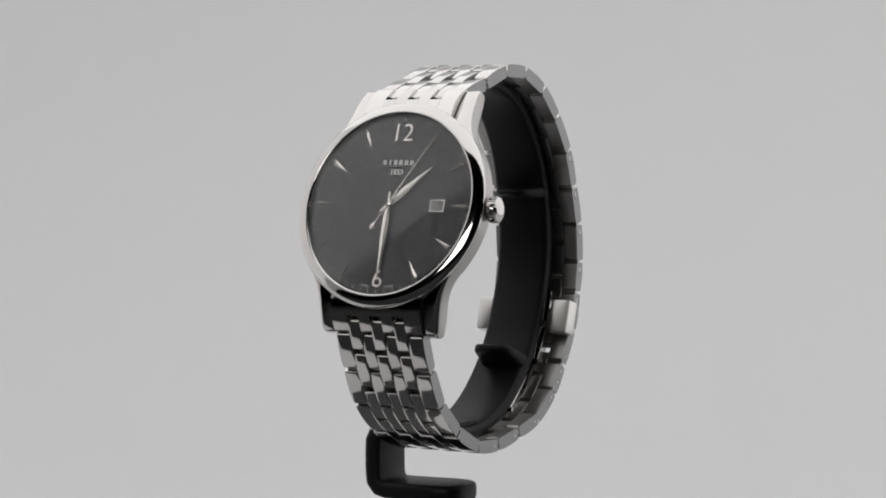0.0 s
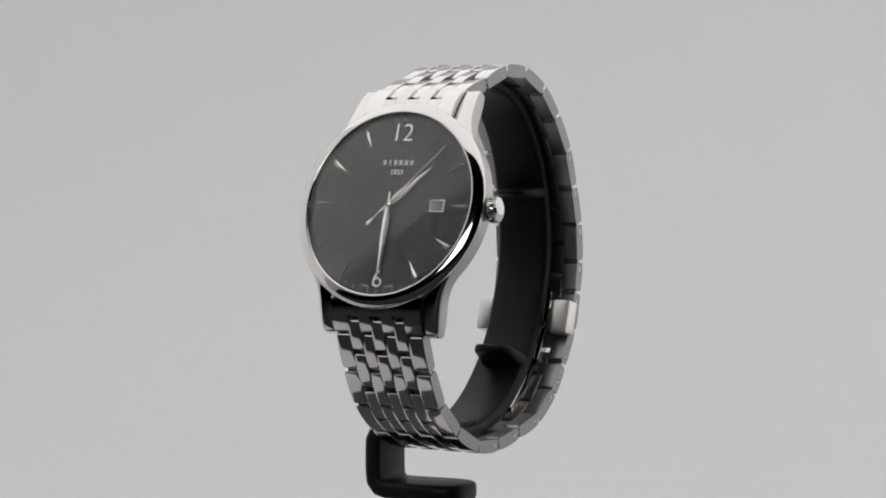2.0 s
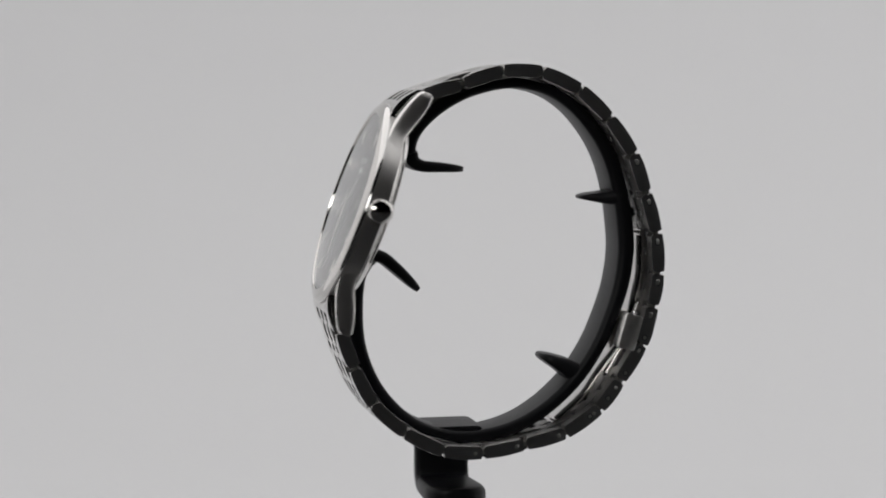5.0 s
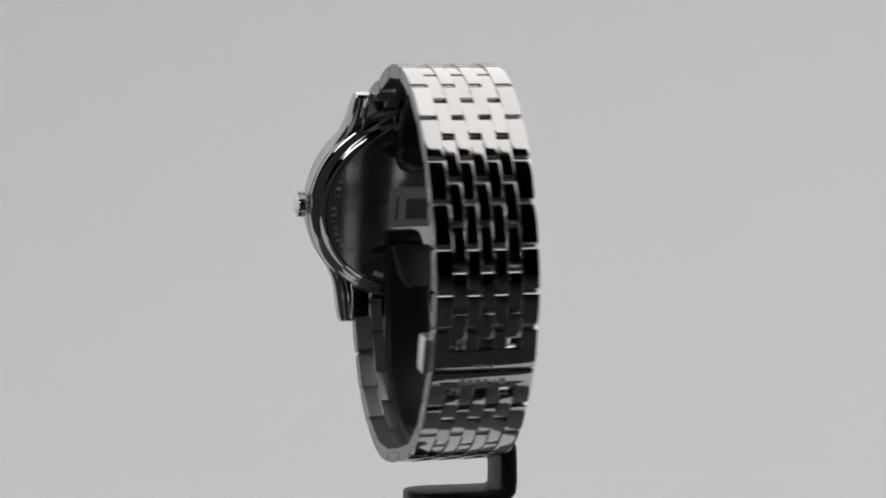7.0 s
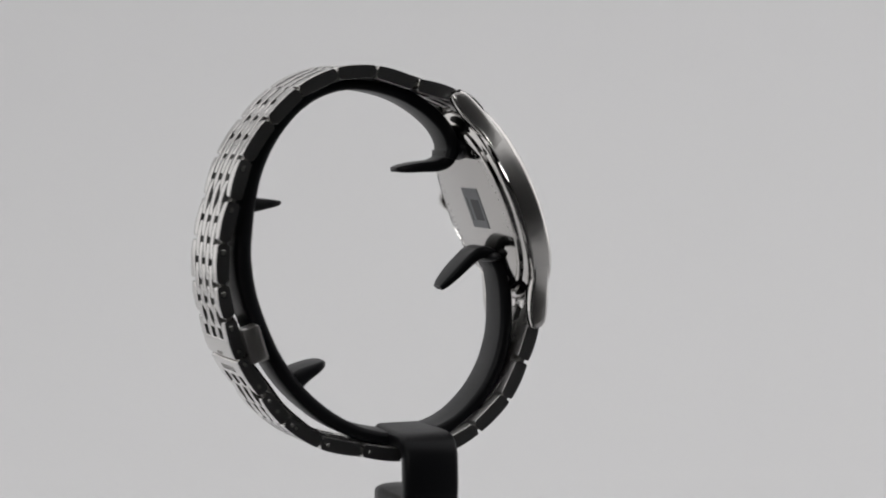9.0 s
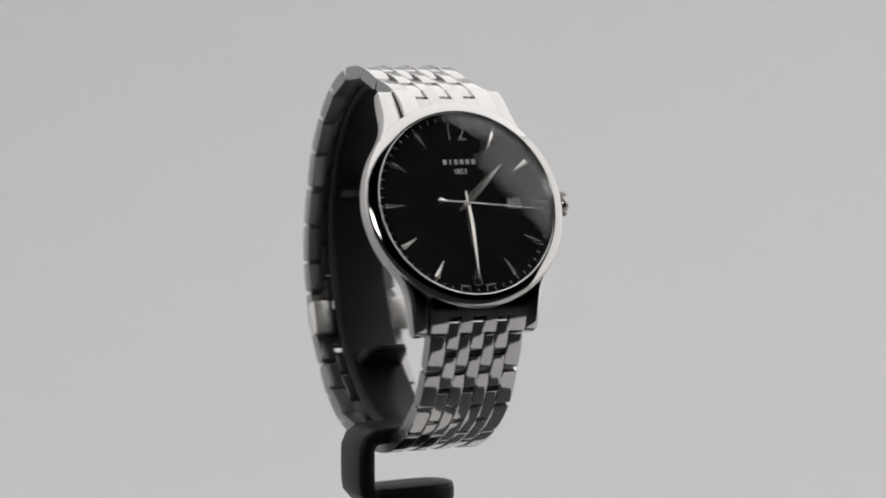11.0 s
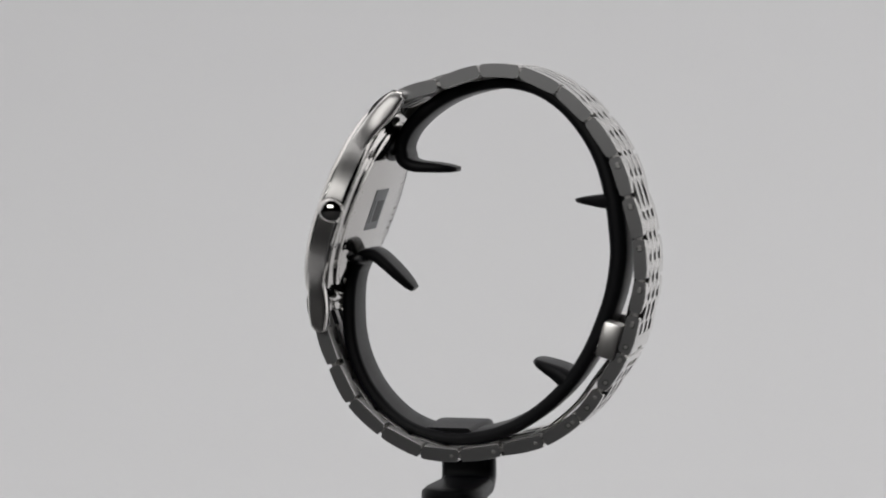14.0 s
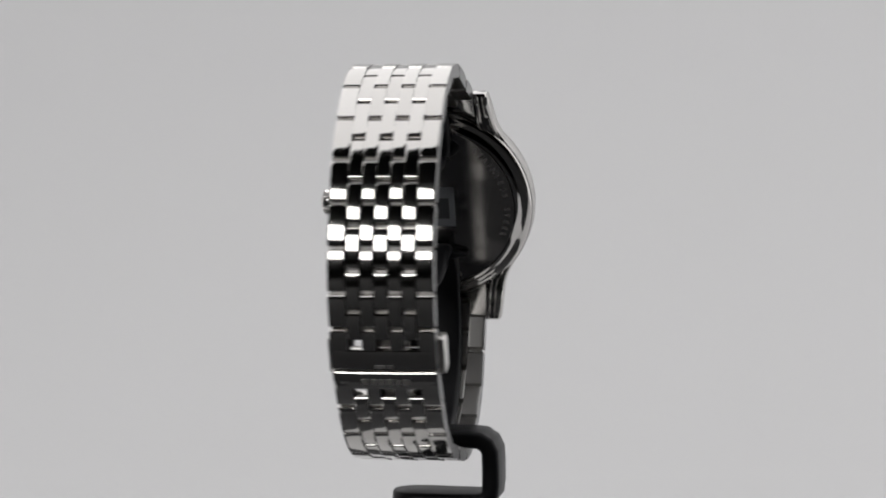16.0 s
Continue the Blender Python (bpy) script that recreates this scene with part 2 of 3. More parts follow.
def brick(length, width, thick, bulge, crown=0.022):
    """One bracelet link: crowned top, chamfered edges; x across, y along, z outwards; top at z = 0 at its ends."""
    e = 0.42
    top = []
    n = 5
    for i in range(n + 1):
        u = -length / 2 + e + (length - 2 * e) * i / n
        top.append((u, bulge * (1 - (2 * i / n - 1) ** 2)))
    turn_in = [(length / 2 - e + e * math.sin(radians(a)), -e + e * math.cos(radians(a))) for a in (30, 60, 90)]
    prof = [(-length / 2, -thick + 0.5)] + [(-u, v) for u, v in turn_in[::-1]] + top + turn_in + [(length / 2, -thick + 0.5), (length / 2 - 0.5, -thick), (-length / 2 + 0.5, -thick)]
    cz = -thick / 2
    secs = []
    for f in (-0.5, -0.475, -0.33, -0.15, 0.15, 0.33, 0.475, 0.5):
        k = 0.03 if abs(f) == 0.5 else 0.0
        drop = crown * (2 * f) ** 2
        sec = []
        for u, v in prof:
            su = u - math.copysign(min(k, abs(u)), u)
            sv = v - k - drop if v > cz else v + k
            sec.append((f * width, su, sv))
        secs.append(sec)
    return loft(secs)


def shade_and_brush(mesh, side):
    """Gives sideways faces the shade-darkened second material, and brushes the inner faces."""
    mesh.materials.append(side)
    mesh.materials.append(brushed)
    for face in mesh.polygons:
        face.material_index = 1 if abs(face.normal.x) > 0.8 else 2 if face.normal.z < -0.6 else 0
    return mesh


watch = tagged(new("wristwatch"), "polished steel wristwatch with black dial, closed round a black ring", "watch")
case = part("case", case_mesh(), brushed, watch, "brushed steel case with four curved lugs", HEAD, 40)
for sx, sy in ((1, 1), (-1, 1), (1, -1), (-1, -1)):
    lug = part("lug", lug_mesh(sx, sy), mirror_steel, case, "curved steel lug, polished above and brushed at its side", None, 40)
    lug.data.materials.append(brushed)
    for face in lug.data.polygons:
        face.material_index = 1 if abs(face.normal.x) > 0.75 else 0
part("bezel", lathe([(20.5, 0.33), (20.98, 0.36), (20.97, 0.55), (20.8, 0.86), (20.5, 1.14), (20.1, 1.38), (19.65, 1.56), (19.15, 1.69), (18.8, 1.75), (18.6, 1.72), (18.5, 1.62), (18.47, 1.0), (18.42, 0.3), (18.35, 0.06), (20.4, 0.06)], 160), mirror_steel, watch, "mirror-polished bezel", HEAD, 50)
part("dial", lathe([(0, 0.0), (18.9, 0.0), (18.9, -0.4), (0, -0.4)], 128), dial_black, watch, "black dial", HEAD)


def crystal_mesh():
    R, rad = 18.45, 330.0
    top = [(R * i / 14, 1.95 - (R * i / 14) ** 2 / (2 * rad)) for i in range(15)]
    low = [(R * (14 - i) / 14, 0.95 - (R * (14 - i) / 14) ** 2 / (2 * rad)) for i in range(15)]
    return lathe(top + low, 128)


crystal = part("crystal", crystal_mesh(), glass, watch, "domed clear sapphire glass", HEAD, 40)
crystal.visible_shadow = False

# minute ticks and applied markers
tick = finish(block(-0.055, 0.055, 17.2, 17.95, 0.0, 0.03), "minute_mark", print_grey, 0)
for k in range(60):
    part("minute_mark", tick, print_grey, watch, "", HEAD @ pose(0, 0, 0, 0, 0, -6 * k))
dart_mesh = finish(dart(12.9, 16.9, 1.15), "hour_marker", marker_steel, 0)
for k in (1, 2, 4, 5, 7, 8, 9, 10, 11):
    part("hour_marker", dart_mesh, marker_steel, watch, "faceted steel dart marker", HEAD @ pose(0, 0, 0, 0, 0, -30 * k))
part("hour_marker", dart(13.3, 16.9, 1.0), marker_steel, watch, "shorter steel dart marker beside the date", HEAD @ pose(0, 0, 0, 0, 0, -90), smooth=0)
words("numeral", "12", 5.2, marker_steel, watch, HEAD @ pose(0, 14.6 * MM, 0.12 * MM), "applied steel numeral twelve", depth=0.12, offset=-0.04)
words("numeral", "6", 5.2, marker_steel, watch, HEAD @ pose(0, -15.2 * MM, 0.12 * MM), "applied steel numeral six", depth=0.12, offset=-0.04)
logo = bmesh.new()
for k in range(6):
    x = -3.05 + 1.22 * k
    w = 0.14 if k == 1 else 0.38
    block(x - w, x + w, 8.15, 9.15, 0.0, 0.05, 0, logo)
part("maker_mark", logo, print_grey, watch, "row of pale raised bars", HEAD, 0)
words("year", "1853", 1.5, print_white, watch, HEAD @ pose(0, 6.65 * MM, 0.03 * MM), "pale printed year", depth=0.02)
for word, a in (("SWISS", 9.4), ("MADE", -9.4)):
    words("dial_print", word, 0.75, print_grey, watch, HEAD @ pose(0, 0, 0.02 * MM, 0, 0, -a) @ pose(0, -16.75 * MM, 0), "tiny pale print", depth=0.01)
date = part("date_window", block(9.25, 11.9, -1.0, 0.9, 0.0, 0.05, 0.0), date_white, watch, "white date window", HEAD, 0)
words("date_number", "28", 2.3, ink_black, date, pose(10.55 * MM, -0.05 * MM, 0.1 * MM), "black date number", depth=0.02)
frame_bm = bmesh.new()
for q in ((8.95, 9.1, -1.25, 1.15), (12.0, 12.15, -1.25, 1.15), (9.1, 12.0, -1.25, -1.1), (9.1, 12.0, 1.0, 1.15)):
    block(*q, 0.0, 0.12, 0, frame_bm)
part("date_frame", frame_bm, marker_steel, date, "thin steel rim", None, 0)

# hands
part("hour_hand", leaf([(-2.4, 0.25), (-1.2, 0.32), (0, 0.55), (2.5, 0.82), (4.5, 0.75), (8, 0.42), (11.6, 0.03)], 0.05, 0.12), marker_steel, watch, "leaf-shaped steel hour hand", HEAD @ pose(0, 0, 0.62 * MM, 0, 0, -48), 0)
part("minute_hand", leaf([(-2.4, 0.25), (-1.2, 0.32), (0, 0.5), (3.5, 0.75), (6.5, 0.66), (11, 0.36), (15.6, 0.03)], 0.05, 0.12), marker_steel, watch, "leaf-shaped steel minute hand", HEAD @ pose(0, 0, 0.84 * MM, 0, 0, -179.3), 0)
second_hand = part("second_hand", leaf([(-6.4, 0.03), (-5.6, 0.62), (-4.6, 0.26), (-4.2, 0.1), (-0.8, 0.14), (0, 0.5), (0.8, 0.14), (16.4, 0.06)], 0.04, 0.08), marker_steel, watch, "thin steel seconds hand with arrow tail", None, 0)
part("hand_cap", lathe([(0, 1.32), (0.35, 1.3), (0.6, 1.2), (0.6, 0.3), (0, 0.3)], 24), marker_steel, watch, "", HEAD)


def crown_mesh():
    def ripple(i, k):
        return (0.13 if k % 4 < 2 else -0.13) if i in (2, 3, 4, 5) else 0
    return lathe([(0, 0), (1.5, 0.0), (2.3, 0.12), (2.42, 0.3), (2.42, 1.5), (2.32, 1.68), (2.1, 1.85), (1.6, 2.15), (0.9, 2.35), (0, 2.42)], 96, None, ripple)


part("crown", crown_mesh(), mirror_steel, watch, "fluted steel winding crown", HEAD @ pose(21.15 * MM, 0.1 * MM, -2.0 * MM, 0, 90, 0), 30)
part("crown_stem", lathe([(0, -1.2), (1.3, -1.2), (1.3, 0.6), (0, 0.6)], 24), brushed, watch, "", HEAD @ pose(21.0 * MM, 0.1 * MM, -2.0 * MM, 0, 90, 0))

# the back
part("back_ring", lathe([(19.5, -3.0), (20.62, -3.08), (20.5, -3.4), (20.05, -3.8), (19.4, -4.05), (18.75, -4.1), (18.5, -4.25), (18.3, -4.6), (17.9, -4.85), (17.5, -4.97), (17.35, -4.6)], 128), mirror_steel, watch, "polished sloping ring round the back", HEAD, 50)
back = part("caseback", lathe([(0, -4.99), (17.0, -4.99), (17.25, -4.93), (17.3, -4.5), (0, -4.5)], 128), satin_back, watch, "satin steel screw-down back", HEAD, 30)
BACK = pose(0, 0, -4.985 * MM, 0, 180, 0)


def ring_words(text, start, step, radius, size):
    bm = bmesh.new()
    for i, ch in enumerate(text):
        if ch == " ":
            continue
        glyph = lettering(ch, size, depth=0.015)
        a = start - step * i
        glyph.transform(pose(radius * MM * math.cos(radians(a)), radius * MM * math.sin(radians(a)), 0, 0, 0, a - 90))
        bm.from_mesh(glyph)
        bpy.data.meshes.remove(glyph)
    return bm


part("engraving", ring_words("STAINLESS STEEL", 52, 5.3, 15.7, 1.5), engraved, back, "engraved lettering", BACK, 0)
part("engraving", ring_words("SAPPHIRE CRYSTAL", 216, 5.3, 15.7, 1.5), engraved, back, "engraved lettering", BACK, 0)
bars = bmesh.new()
for a in (250, 262, 274, 286):
    own = block(-1.2, 1.2, -0.5, 0.5, 0.0, 0.015)
    own.transform(pose(15.7 * MM * math.cos(radians(a)), 15.7 * MM * math.sin(radians(a)), 0, 0, 0, a - 90))
    scratch = bpy.data.meshes.new("scratch")
    own.to_mesh(scratch)
    own.free()
    bars.from_mesh(scratch)
    bpy.data.meshes.remove(scratch)
part("engraving", bars, engraved, back, "engraved bars", BACK, 0)
sticker = part("sticker", block(-3.9, 4.95, -4.1, 4.5, 0.0, 0.12, 0.03), sticker_grey, back, "grey paper label", BACK, 0)
part("sticker_print", block(-0.7, 3.8, -2.4, 2.1, 0.12, 0.14), sticker_ink, sticker, "plain dark square", None, 0)
part("sticker_print", block(-2.8, -2.3, -2.6, 2.4, 0.12, 0.14), sticker_ink, sticker, "thin dark bar", None, 0)

# bracelet: joints of the outer face, from the upper lugs round to the lower ones
JOINTS = [head_yz(20.0, 0.15), head_yz(25.25, -3.5), (4.8, 44.7), (13.2, 47.4), (21.8, 47.05), (29.8, 43.3), (36.0, 37.3), (41.1, 29.85), (43.7, 21.8),
          (45.9, 13.6), (46.3, 5.2), (45.05, -1.6), (42.7, -9.5), (38.0, -16.9), (33.6, -22.6), (26.2, -27.6), (17.6, -29.6), (8.9, -31.1), (0.5, -30.5),
          (-7.7, -26.3), (-14.3, -20.2), (-18.1, -12.65), head_yz(-25.2, -3.3), head_yz(-20.0, 0.2)]
N = len(JOINTS) - 1
COLS = [(-8.25, 3.34), (-5.23, 2.61), (-2.615, 2.61), (0.0, 2.61), (2.615, 2.61), (5.23, 2.61), (8.25, 3.34)]
THICK = 2.55


def mid(k):
    a, b = Vector(JOINTS[k]), Vector(JOINTS[k + 1])
    t = (b - a).normalized()
    return (a + b) / 2 + Vector((-t.y, t.x)) * 0.23


link_meshes = {}


def middle(y):
    """The bracelet's middle beside the axis."""
    return CX - 0.1 * (y + 16) / 62


def link_piece(a, b, x, w, gap, parent, name="link", bulge=0.23, rnd=0.3):
    a, b = Vector(a), Vector(b)
    length = round((b - a).length - gap, 1)
    key = (length, w, bulge, name)
    if key not in link_meshes:
        link_meshes[key] = shade_and_brush(finish(brick(length, w, THICK, bulge), name, polished, 28), shaded_side_steel)
    t = (b - a).normalized()
    m = Matrix(((1, 0, 0, 0), (0, t.x, -t.y, 0), (0, t.y, t.x, 0), (0, 0, 0, 1)))
    c = (a + b) / 2
    jig = pose(0, 0, 0, random.uniform(-rnd, rnd), random.uniform(-rnd, rnd), random.uniform(-rnd, rnd) * (0.6 if w > 3 else 0.2))
    return part(name, link_meshes[key], polished, parent, "", Matrix.Translation(Vector((middle(c.x) + x, c.x, c.y)) * MM) @ m @ jig)


def tube_x(bm, y, z, r, x0, x1, n=10):
    secs = [[(x, y + r * math.cos(2 * math.pi * k / n), z + r * math.sin(2 * math.pi * k / n)) for k in range(n)] for x in (x0, x1)]
    return loft(secs, bm)


def inward(k, d):
    a, b = Vector(JOINTS[max(k - 1, 0)]), Vector(JOINTS[min(k + 1, N)])
    t = (b - a).normalized()
    return Vector(JOINTS[k]) - Vector((-t.y, t.x)) * d


core = [inward(k, 1.9) for k in range(1, N)]
bracelet = part("bracelet", sweep(core, [2.0] * len(core), [0.3] * len(core), 1.0), brushed, watch, "seven-row polished steel link bracelet")
for k in range(1, N):
    p = inward(k, 1.25)
    q = mid(k) + (inward(k, 1.6) - Vector(JOINTS[k]))
    for c in (p, q):
        part("pin", tube_x(bmesh.new(), c.x, c.y, 0.45, middle(c.x) - 9.5, middle(c.x) + 9.5), brushed, bracelet)
# pin ends in the sides of the links that can be taken out
for k, spots in ((7, (0.25,)), (8, (0.25,)), (9, (0.25,)), (10, (0.3,)), (11, (0.27, 0.82)), (12, (0.15, 0.78)), (13, (0.62,)), (14, (0.3,))):
    for f in spots:
        c = inward(k, 1.15).lerp(inward(k + 1, 1.15), f)
        for side in (-1, 1):
            x = middle(c.x)
            part("pin_hole", tube_x(bmesh.new(), c.x, c.y, 0.6, x + side * 9.2, x + side * 9.925, 14), sticker_ink, bracelet)
            part("pin_end", tube_x(bmesh.new(), c.x, c.y, 0.42, x + side * 9.2, x + side * 9.935, 14), brushed, bracelet)
CLASP = 11                                        # the joint before the clasp's upper plate
for k in range(N):
    for c, (x, w) in enumerate(COLS):
        if c % 2 == 0 and k in (0, N - 1):
            continue
        if c % 2 == 0:
            link_piece(JOINTS[k], JOINTS[k + 1], x, w, 0.72 if c in (0, 6) else 0.88, bracelet)
        elif k < N - 1 and k != CLASP:
            a, b = mid(k), mid(k + 1)
            slot = (b - a).normalized() * 1.5
            link_piece(a + slot if k == CLASP + 1 else a, b - slot if k == CLASP - 1 else b, x, w, 0.98, bracelet)



def ridge_mesh(sy, x0, x1, far, sink=0.0, crown=0.02):
    """One ridge of the fixed piece between a pair of lugs; its inner end follows the bezel."""
    secs = []
    for f in (0.0, 0.04, 0.2, 0.4, 0.6, 0.8, 0.96, 1.0):
        x = x0 + (x1 - x0) * f
        near = math.sqrt(20.7 ** 2 - x * x)
        drop = crown * (2 * f - 1) ** 2 + sink
        top = [(near + (far - 0.35 - near) * i / 6) for i in range(7)]
        top = [(y, 0.30 - 0.082 * max(0, y - 18.6) ** 2 - drop) for y in top]
        ze = top[-1][1]
        loop = top + [(far - 0.1, ze - 0.18), (far, ze - 0.5), (far, ze - 2.2 + sink), (near, -2.6)]
        secs.append([(x, sy * y, z) for y, z in loop])
    return loft(secs)


EDGES = [-10.08, -6.45, -3.86, -1.29, 1.29, 3.86, 6.45, 10.08]
for sy, text in ((1, "upper end link against the bezel"), (-1, "lower end link against the bezel")):
    end = part("end_link", ridge_mesh(sy, -9.9, 9.9, 22.1, 0.4, 0.0), polished, watch, text, HEAD, 30)
    for c in range(7):
        part("ridge", ridge_mesh(sy, EDGES[c] + 0.015, EDGES[c + 1] - 0.015, 25.15 if c % 2 == 0 else 22.3), polished, end, "", None, 30)

# rivets at the ends of the removable links' pins
pin_end = finish(lathe([(0, 0.06), (0.3, 0.06), (0.38, 0.0), (0.38, -0.3), (0, -0.3)], 14), "pin_end", brushed)
for k in list(range(7, 11)) + list(range(11, 18)):
    a, b = Vector(JOINTS[k]), Vector(JOINTS[k + 1])
    t = (b - a).normalized()
    p = a + t * 1.75 - Vector((-t.y, t.x)) * 1.15
    for s in (1, -1):
        part("pin_end", pin_end, brushed, bracelet, "", Matrix.Translation(Vector((middle(p.x) + s * 9.92, p.x, p.y)) * MM) @ pose(0, 0, 0, 0, 90 * s, 0))

# clasp: two plates that meet, push buttons at their sides, thin folding leaves within
clasp = part("clasp", sweep([inward(11, 2.9), inward(12, 2.9), inward(13, 2.9)], [9, 9, 9], [0.8, 0.8, 0.8], CX), mirror_steel, watch, "polished folding clasp")


def plate(a, b, width, thick, name, parent, bulge=0.1):
    a, b = Vector(a), Vector(b)
    t = (b - a).normalized()
    m = Matrix(((1, 0, 0, 0), (0, t.x, -t.y, 0), (0, t.y, t.x, 0), (0, 0, 0, 1)))
    c = (a + b) / 2
    return part(name, shade_and_brush(finish(brick((b - a).length, width, thick, bulge, 0.15), name, polished, 28), shaded_side_steel), polished, parent, "", Matrix.Translation(Vector((middle(c.x), c.x, c.y)) * MM) @ m, 28)


out = Vector((0.35, 0.1))
upper = plate(mid(CLASP) + out * 0.6, Vector(JOINTS[CLASP + 1]) + out * 0.6, 19.84, 2.0, "clasp_plate", clasp)
lower = plate(Vector(JOINTS[CLASP + 1]) + out * 0.2 + Vector((-0.2, -0.4)), mid(CLASP + 1) + Vector((0.05, 0.02)), 19.84, 2.0, "clasp_plate", clasp)
for plate_part, count, tall, pitch, shift in ((lower, 6, 1.25, 1.55, 0.1), (upper, 4, 0.6, 0.85, 1.2)):
    marks = bmesh.new()
    for k in range(count):
        x = (k - (count - 1) / 2) * pitch
        w = pitch * (0.14 if k == 1 else 0.36)
        block(x - w, x + w, shift - tall / 2, shift + tall / 2, 0.0, 0.13, 0, marks)
    part("engraving", marks, engraved, plate_part, "row of engraved bars", None, 0)
for s in (1, -1):
    a, b = Vector(JOINTS[CLASP]), Vector(JOINTS[CLASP + 1])
    t = (b - a).normalized()
    c = (a + b) / 2 + t * 2.2 - Vector((-t.y, t.x)) * 4.5
    m = Matrix(((1, 0, 0, 0), (0, t.x, -t.y, 0), (0, t.y, t.x, 0), (0, 0, 0, 1)))
    part("push_button", block(-2.3, 2.3, -3.6, 3.6, -1.9, 1.9, 0.7), satin_bright, clasp, "satin steel push button", Matrix.Translation(Vector((middle(c.x) + s * 8.8, c.x, c.y)) * MM) @ m, 25)
leaf_path = [inward(9, 2.6), inward(10, 3.2), inward(11, 3.4), inward(12, 3.0)]
pts = smooth_path(leaf_path, 4)
part("folding_leaf", sweep(pts, [7.0] * len(pts), [0.7] * len(pts), CX), mirror_steel, clasp, "thin polished folding leaf")
leaf_path = [inward(12, 3.2), inward(13, 3.9), inward(14, 3.8), inward(15, 2.8)]
pts = smooth_path(leaf_path, 4)
part("folding_leaf", sweep(pts, [7.0] * len(pts), [0.7] * len(pts), CX), mirror_steel, clasp, "thin polished folding leaf")
for k, d in ((9, 2.7), (12, 3.3), (15, 2.8)):
    p = inward(k, d)
    part("hinge", tube_x(bmesh.new(), p.x, p.y, 0.75, CX - 4.2, CX + 4.2, 14), mirror_steel, clasp)

# ---------------------------------------------------------------- the display stand
stand = tagged(new("display_stand"), "black moulded plastic ring stand holding the wristwatch on a bent arm", "stand")
RING = [(-3.9, 28.6), (-4.3, 31.4), (-2.4, 35.2), (2.2, 39.3), (8.4, 42.4), (16.3, 43.9), (23.1, 42.7), (28.6, 39.4), (33.1, 34.4), (36.5, 28.4), (38.5, 21.6),
        (39.5, 14.8), (39.7, 9.2), (38.6, 2.4), (36.2, -4.4), (33.2, -10.6), (28.7, -16.8), (22.4, -22.3), (15.5, -25.8), (7.6, -27.3), (0.8, -26.5),
        (-4.9, -24.0), (-9.9, -19.3), (-13.3, -13.6), (-15.1, -7.3), (-15.4, -0.5), (-14.8, 5.0), (-13.4, 8.4)]
ring_pts = smooth_path(RING, 4)
n = len(ring_pts)
part("ring", sweep(ring_pts, [8.8 + 3.4 * min(1, 2.6 * min(i, n - 1 - i) / n) for i in range(n)], [2.7 + 0.75 * math.exp(-((i / 4 - 11.5) / 2.5) ** 2) for i in range(n)], 0.5), plastic, stand, "open black plastic ring", None, 45)


def tongue(path, w0, w1, t0, t1):
    pts = smooth_path(path, 5)
    m = len(pts)
    ws, ts = [], []
    for i in range(m):
        f = i / (m - 1)
        tip = math.sqrt(max(0.02, 1 - max(0, (f - 0.72) / 0.28) ** 2))
        ws.append((w0 + (w1 - w0) * f) * (0.45 + 0.55 * tip if f > 0.72 else 1))
        ts.append((t0 + (t1 - t0) * f) * (0.5 + 0.5 * tip if f > 0.72 else 1))
    return sweep(pts, ws, ts, CX)


part("prong", tongue([(-4.2, 29.8), (-3.6, 28.2), (-1.6, 27.2), (2.4, 26.9), (6.8, 26.5)], 9.0, 7.4, 3.0, 1.6), plastic, stand, "curled upper tongue", None, 50)
part("prong", tongue([(-14.3, 6.8), (-12.6, 9.0), (-10.2, 9.3), (-6.8, 6.6), (-2.5, 2.4)], 8.6, 7.6, 3.0, 1.9), plastic, stand, "curled lower tongue", None, 50)
part("prong", tongue([(38.6, 20.5), (36.2, 20.3), (33.8, 20.4), (30.8, 20.5)], 11.0, 7.0, 3.4, 1.0), plastic, stand, "small inner tongue", None, 50)
part("prong", tongue([(30.2, -15.8), (27.8, -14.0), (25.2, -12.7), (22.3, -11.4)], 11.0, 8.4, 4.6, 1.4), plastic, stand, "small inner tongue", None, 50)


def lip(y, z, sx, sy, sz, tilt):
    """A flattened rounded plate across the ring's end, against the watch's back."""
    bm = lathe([(math.sin(radians(a)), -math.cos(radians(a))) for a in range(0, 181, 12)], 32)
    bm.transform(pose(CX * MM, y * MM, z * MM, tilt) @ Matrix.Diagonal((sx, sy, sz, 1)))
    return bm


part("lip", lip(-6.0, 30.6, 6.8, 1.0, 2.6, -18.5), plastic, stand, "lip against the watch back", None, 60)
part("lip", lip(-13.0, 8.5, 7.3, 1.7, 1.15, -12), plastic, stand, "lip against the watch back", None, 60)


def bent_strip(path, widths, thick, yc):
    """A flat strip bent in the x-z plane; its width lies along y."""
    secs = []
    m = len(path)
    for i in range(m):
        a, b = Vector(path[max(i - 1, 0)]), Vector(path[min(i + 1, m - 1)])
        t = (b - a).normalized()
        nrm = Vector((-t.y, t.x))
        secs.append([(path[i][0] + nrm.x * v, yc + u, path[i][1] + nrm.y * v) for u, v in rounded(widths[i] / 2, thick / 2, thick * 0.3)])
    return loft(secs)


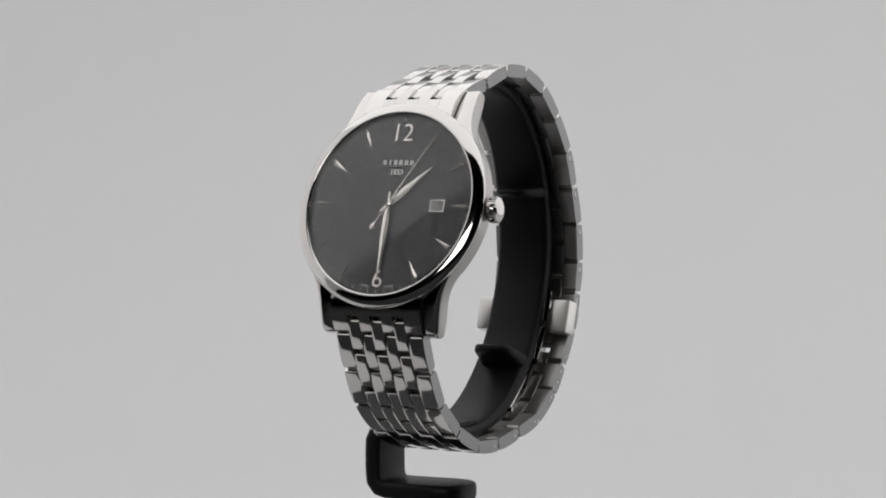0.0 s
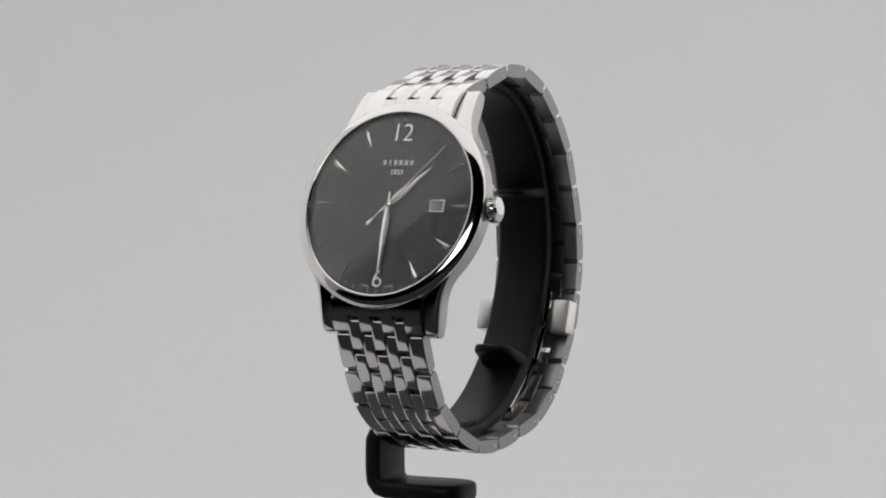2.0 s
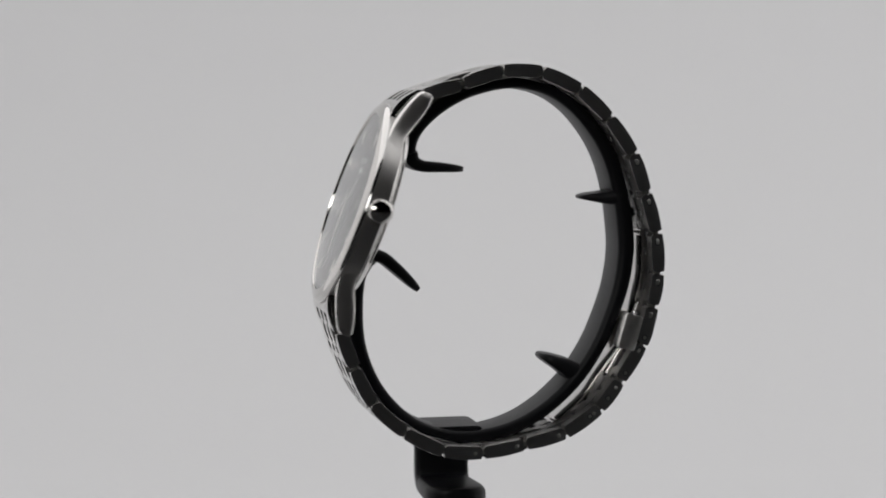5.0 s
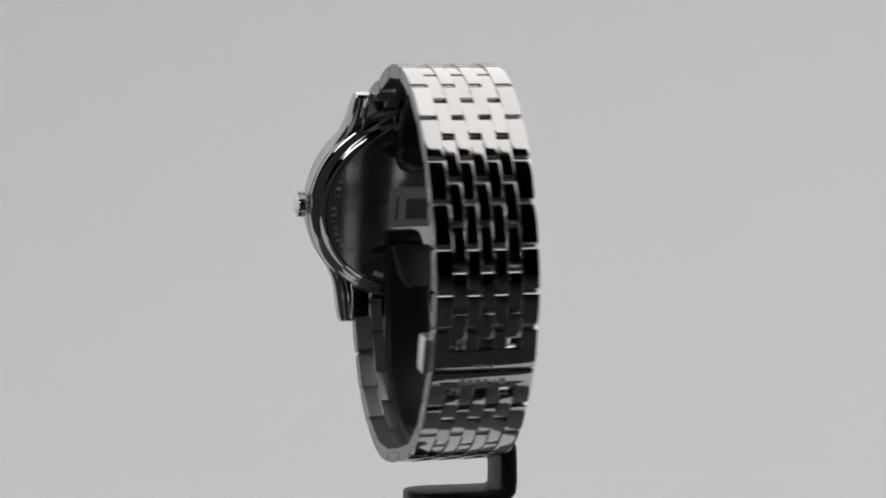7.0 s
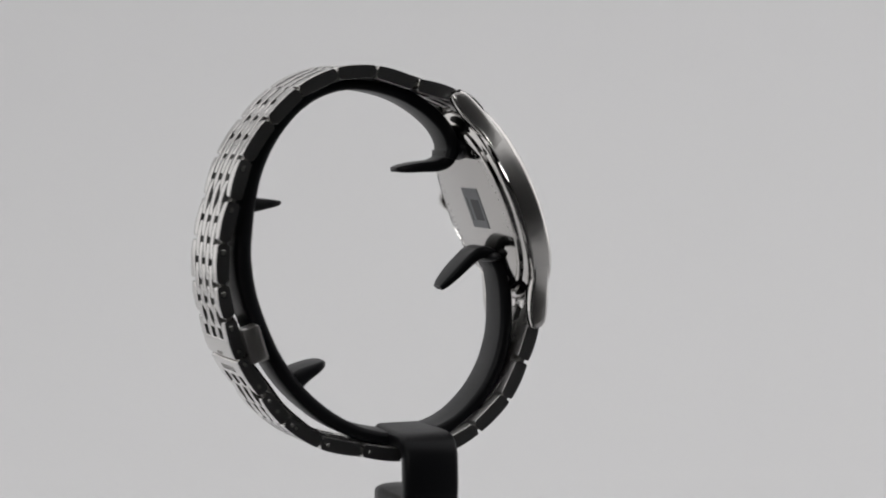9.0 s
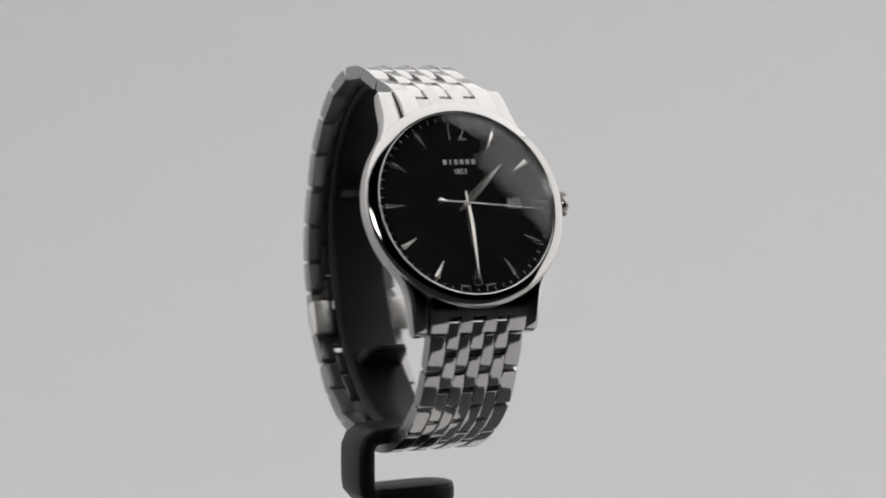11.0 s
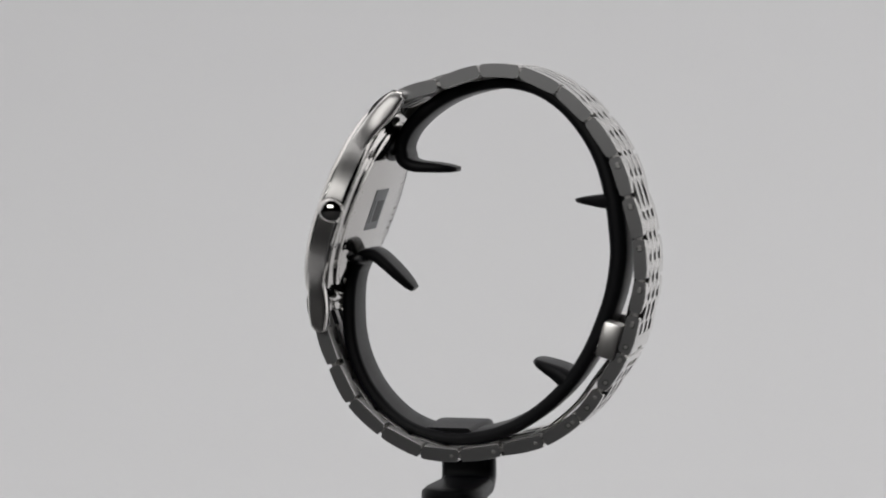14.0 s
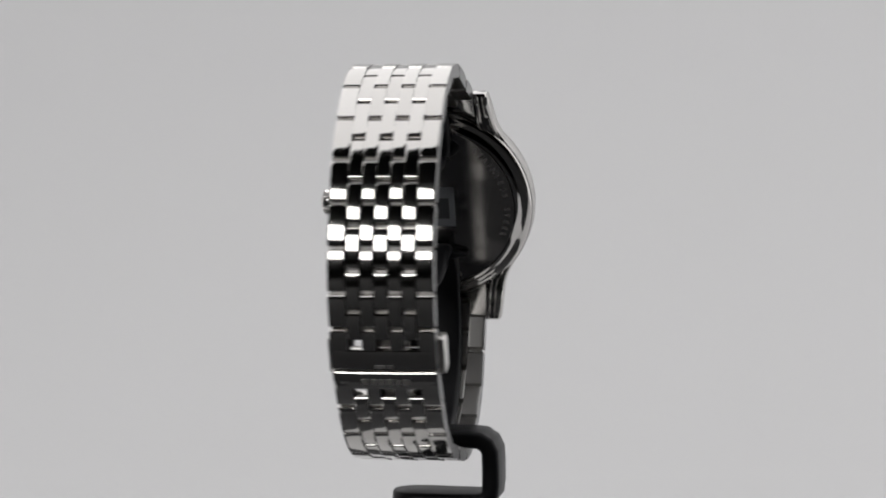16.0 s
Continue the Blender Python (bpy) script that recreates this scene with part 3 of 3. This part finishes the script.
arm_path = [(CX + 4.0, -26.8), (-4, -26.8), (-9.5, -26.8), (-11.6, -27.0), (-13.0, -27.9), (-13.7, -29.4), (-13.8, -32), (-13.8, -36), (-13.6, -37.8), (-12.6, -39.0), (-11, -39.4)]
part("arm", bent_strip(arm_path, [10.0, 11.2] + [11.2] * 9, 3.5, 4.9), plastic, stand, "flat bent black arm", None, 50)
foot_path = [(-11, -39.4), (-6, -39.4), (0, -39.3), (3.6, -39.3), (5.6, -39.3), (6.4, -39.3)]
part("foot", bent_strip(foot_path, [11.2, 11.8, 12.2, 11.6, 8.4, 4.6], 3.5, 4.9), plastic, stand, "rounded black foot", None, 50)
part("spindle", lathe([(0, -40.2), (3.0, -40.2), (3.0, -84), (9, -85.5), (9, -87), (0, -87)], 40), plastic, stand, "short round stem", pose(0, 3 * MM, 0))

turntable = tagged(new("turntable"), "round turntable with a pale top and black rim under the stand", "turntable")
part("platter", lathe([(0, -87.0), (31, -87.0), (32, -87.6), (32, -90.4), (0, -90.4)], 96), cloth, turntable, "pale round platter top")
part("housing", lathe([(0, -90.4), (75, -90.4), (77, -91.2), (77, -95.0), (0, -95.0)], 96), table_black, turntable, "low black housing")


# ---------------------------------------------------------------- what moves
def turn(t):
    """Degrees about the turntable's axis."""
    early = ((3.5, -30.85), (3.6, -31.1), (3.7, -32.0), (3.8, -33.85), (3.9, -36.3), (4.0, -39.2), (4.1, -42.65), (4.2, -46.4), (4.45, -56.5), (4.75, -68.9))
    if t <= 3.5:
        return -30.85
    for (a, p), (b, q) in zip(early, early[1:]):
        if t <= b:
            return p + (q - p) * (t - a) / (b - a)
    return -1.3 - 42.748 * (t - 11.6) - 360.0


def motions():
    times = [0.0, 2.0, 3.4, 3.5, 3.6, 3.7, 3.8, 3.9, 4.0, 4.1, 4.2, 4.45, 4.75] + [5.0 + 0.2 * k for k in range(56)]
    rows = [(t, pose(0, 0, BASE, 0, 0, turn(t))) for t in times]
    walk(watch, rows)
    walk(stand, rows)
    walk(turntable, rows)
    steps = [(0.0, 5)]
    for k in range(16):
        steps += [(k + 0.17, 5 + k), (k + 0.23, 6 + k)]
    steps.append((16.0, 21))
    walk(second_hand, [(t, HEAD @ pose(0, 0, 1.06 * MM, 0, 0, -6 * s)) for t, s in steps])


motions()
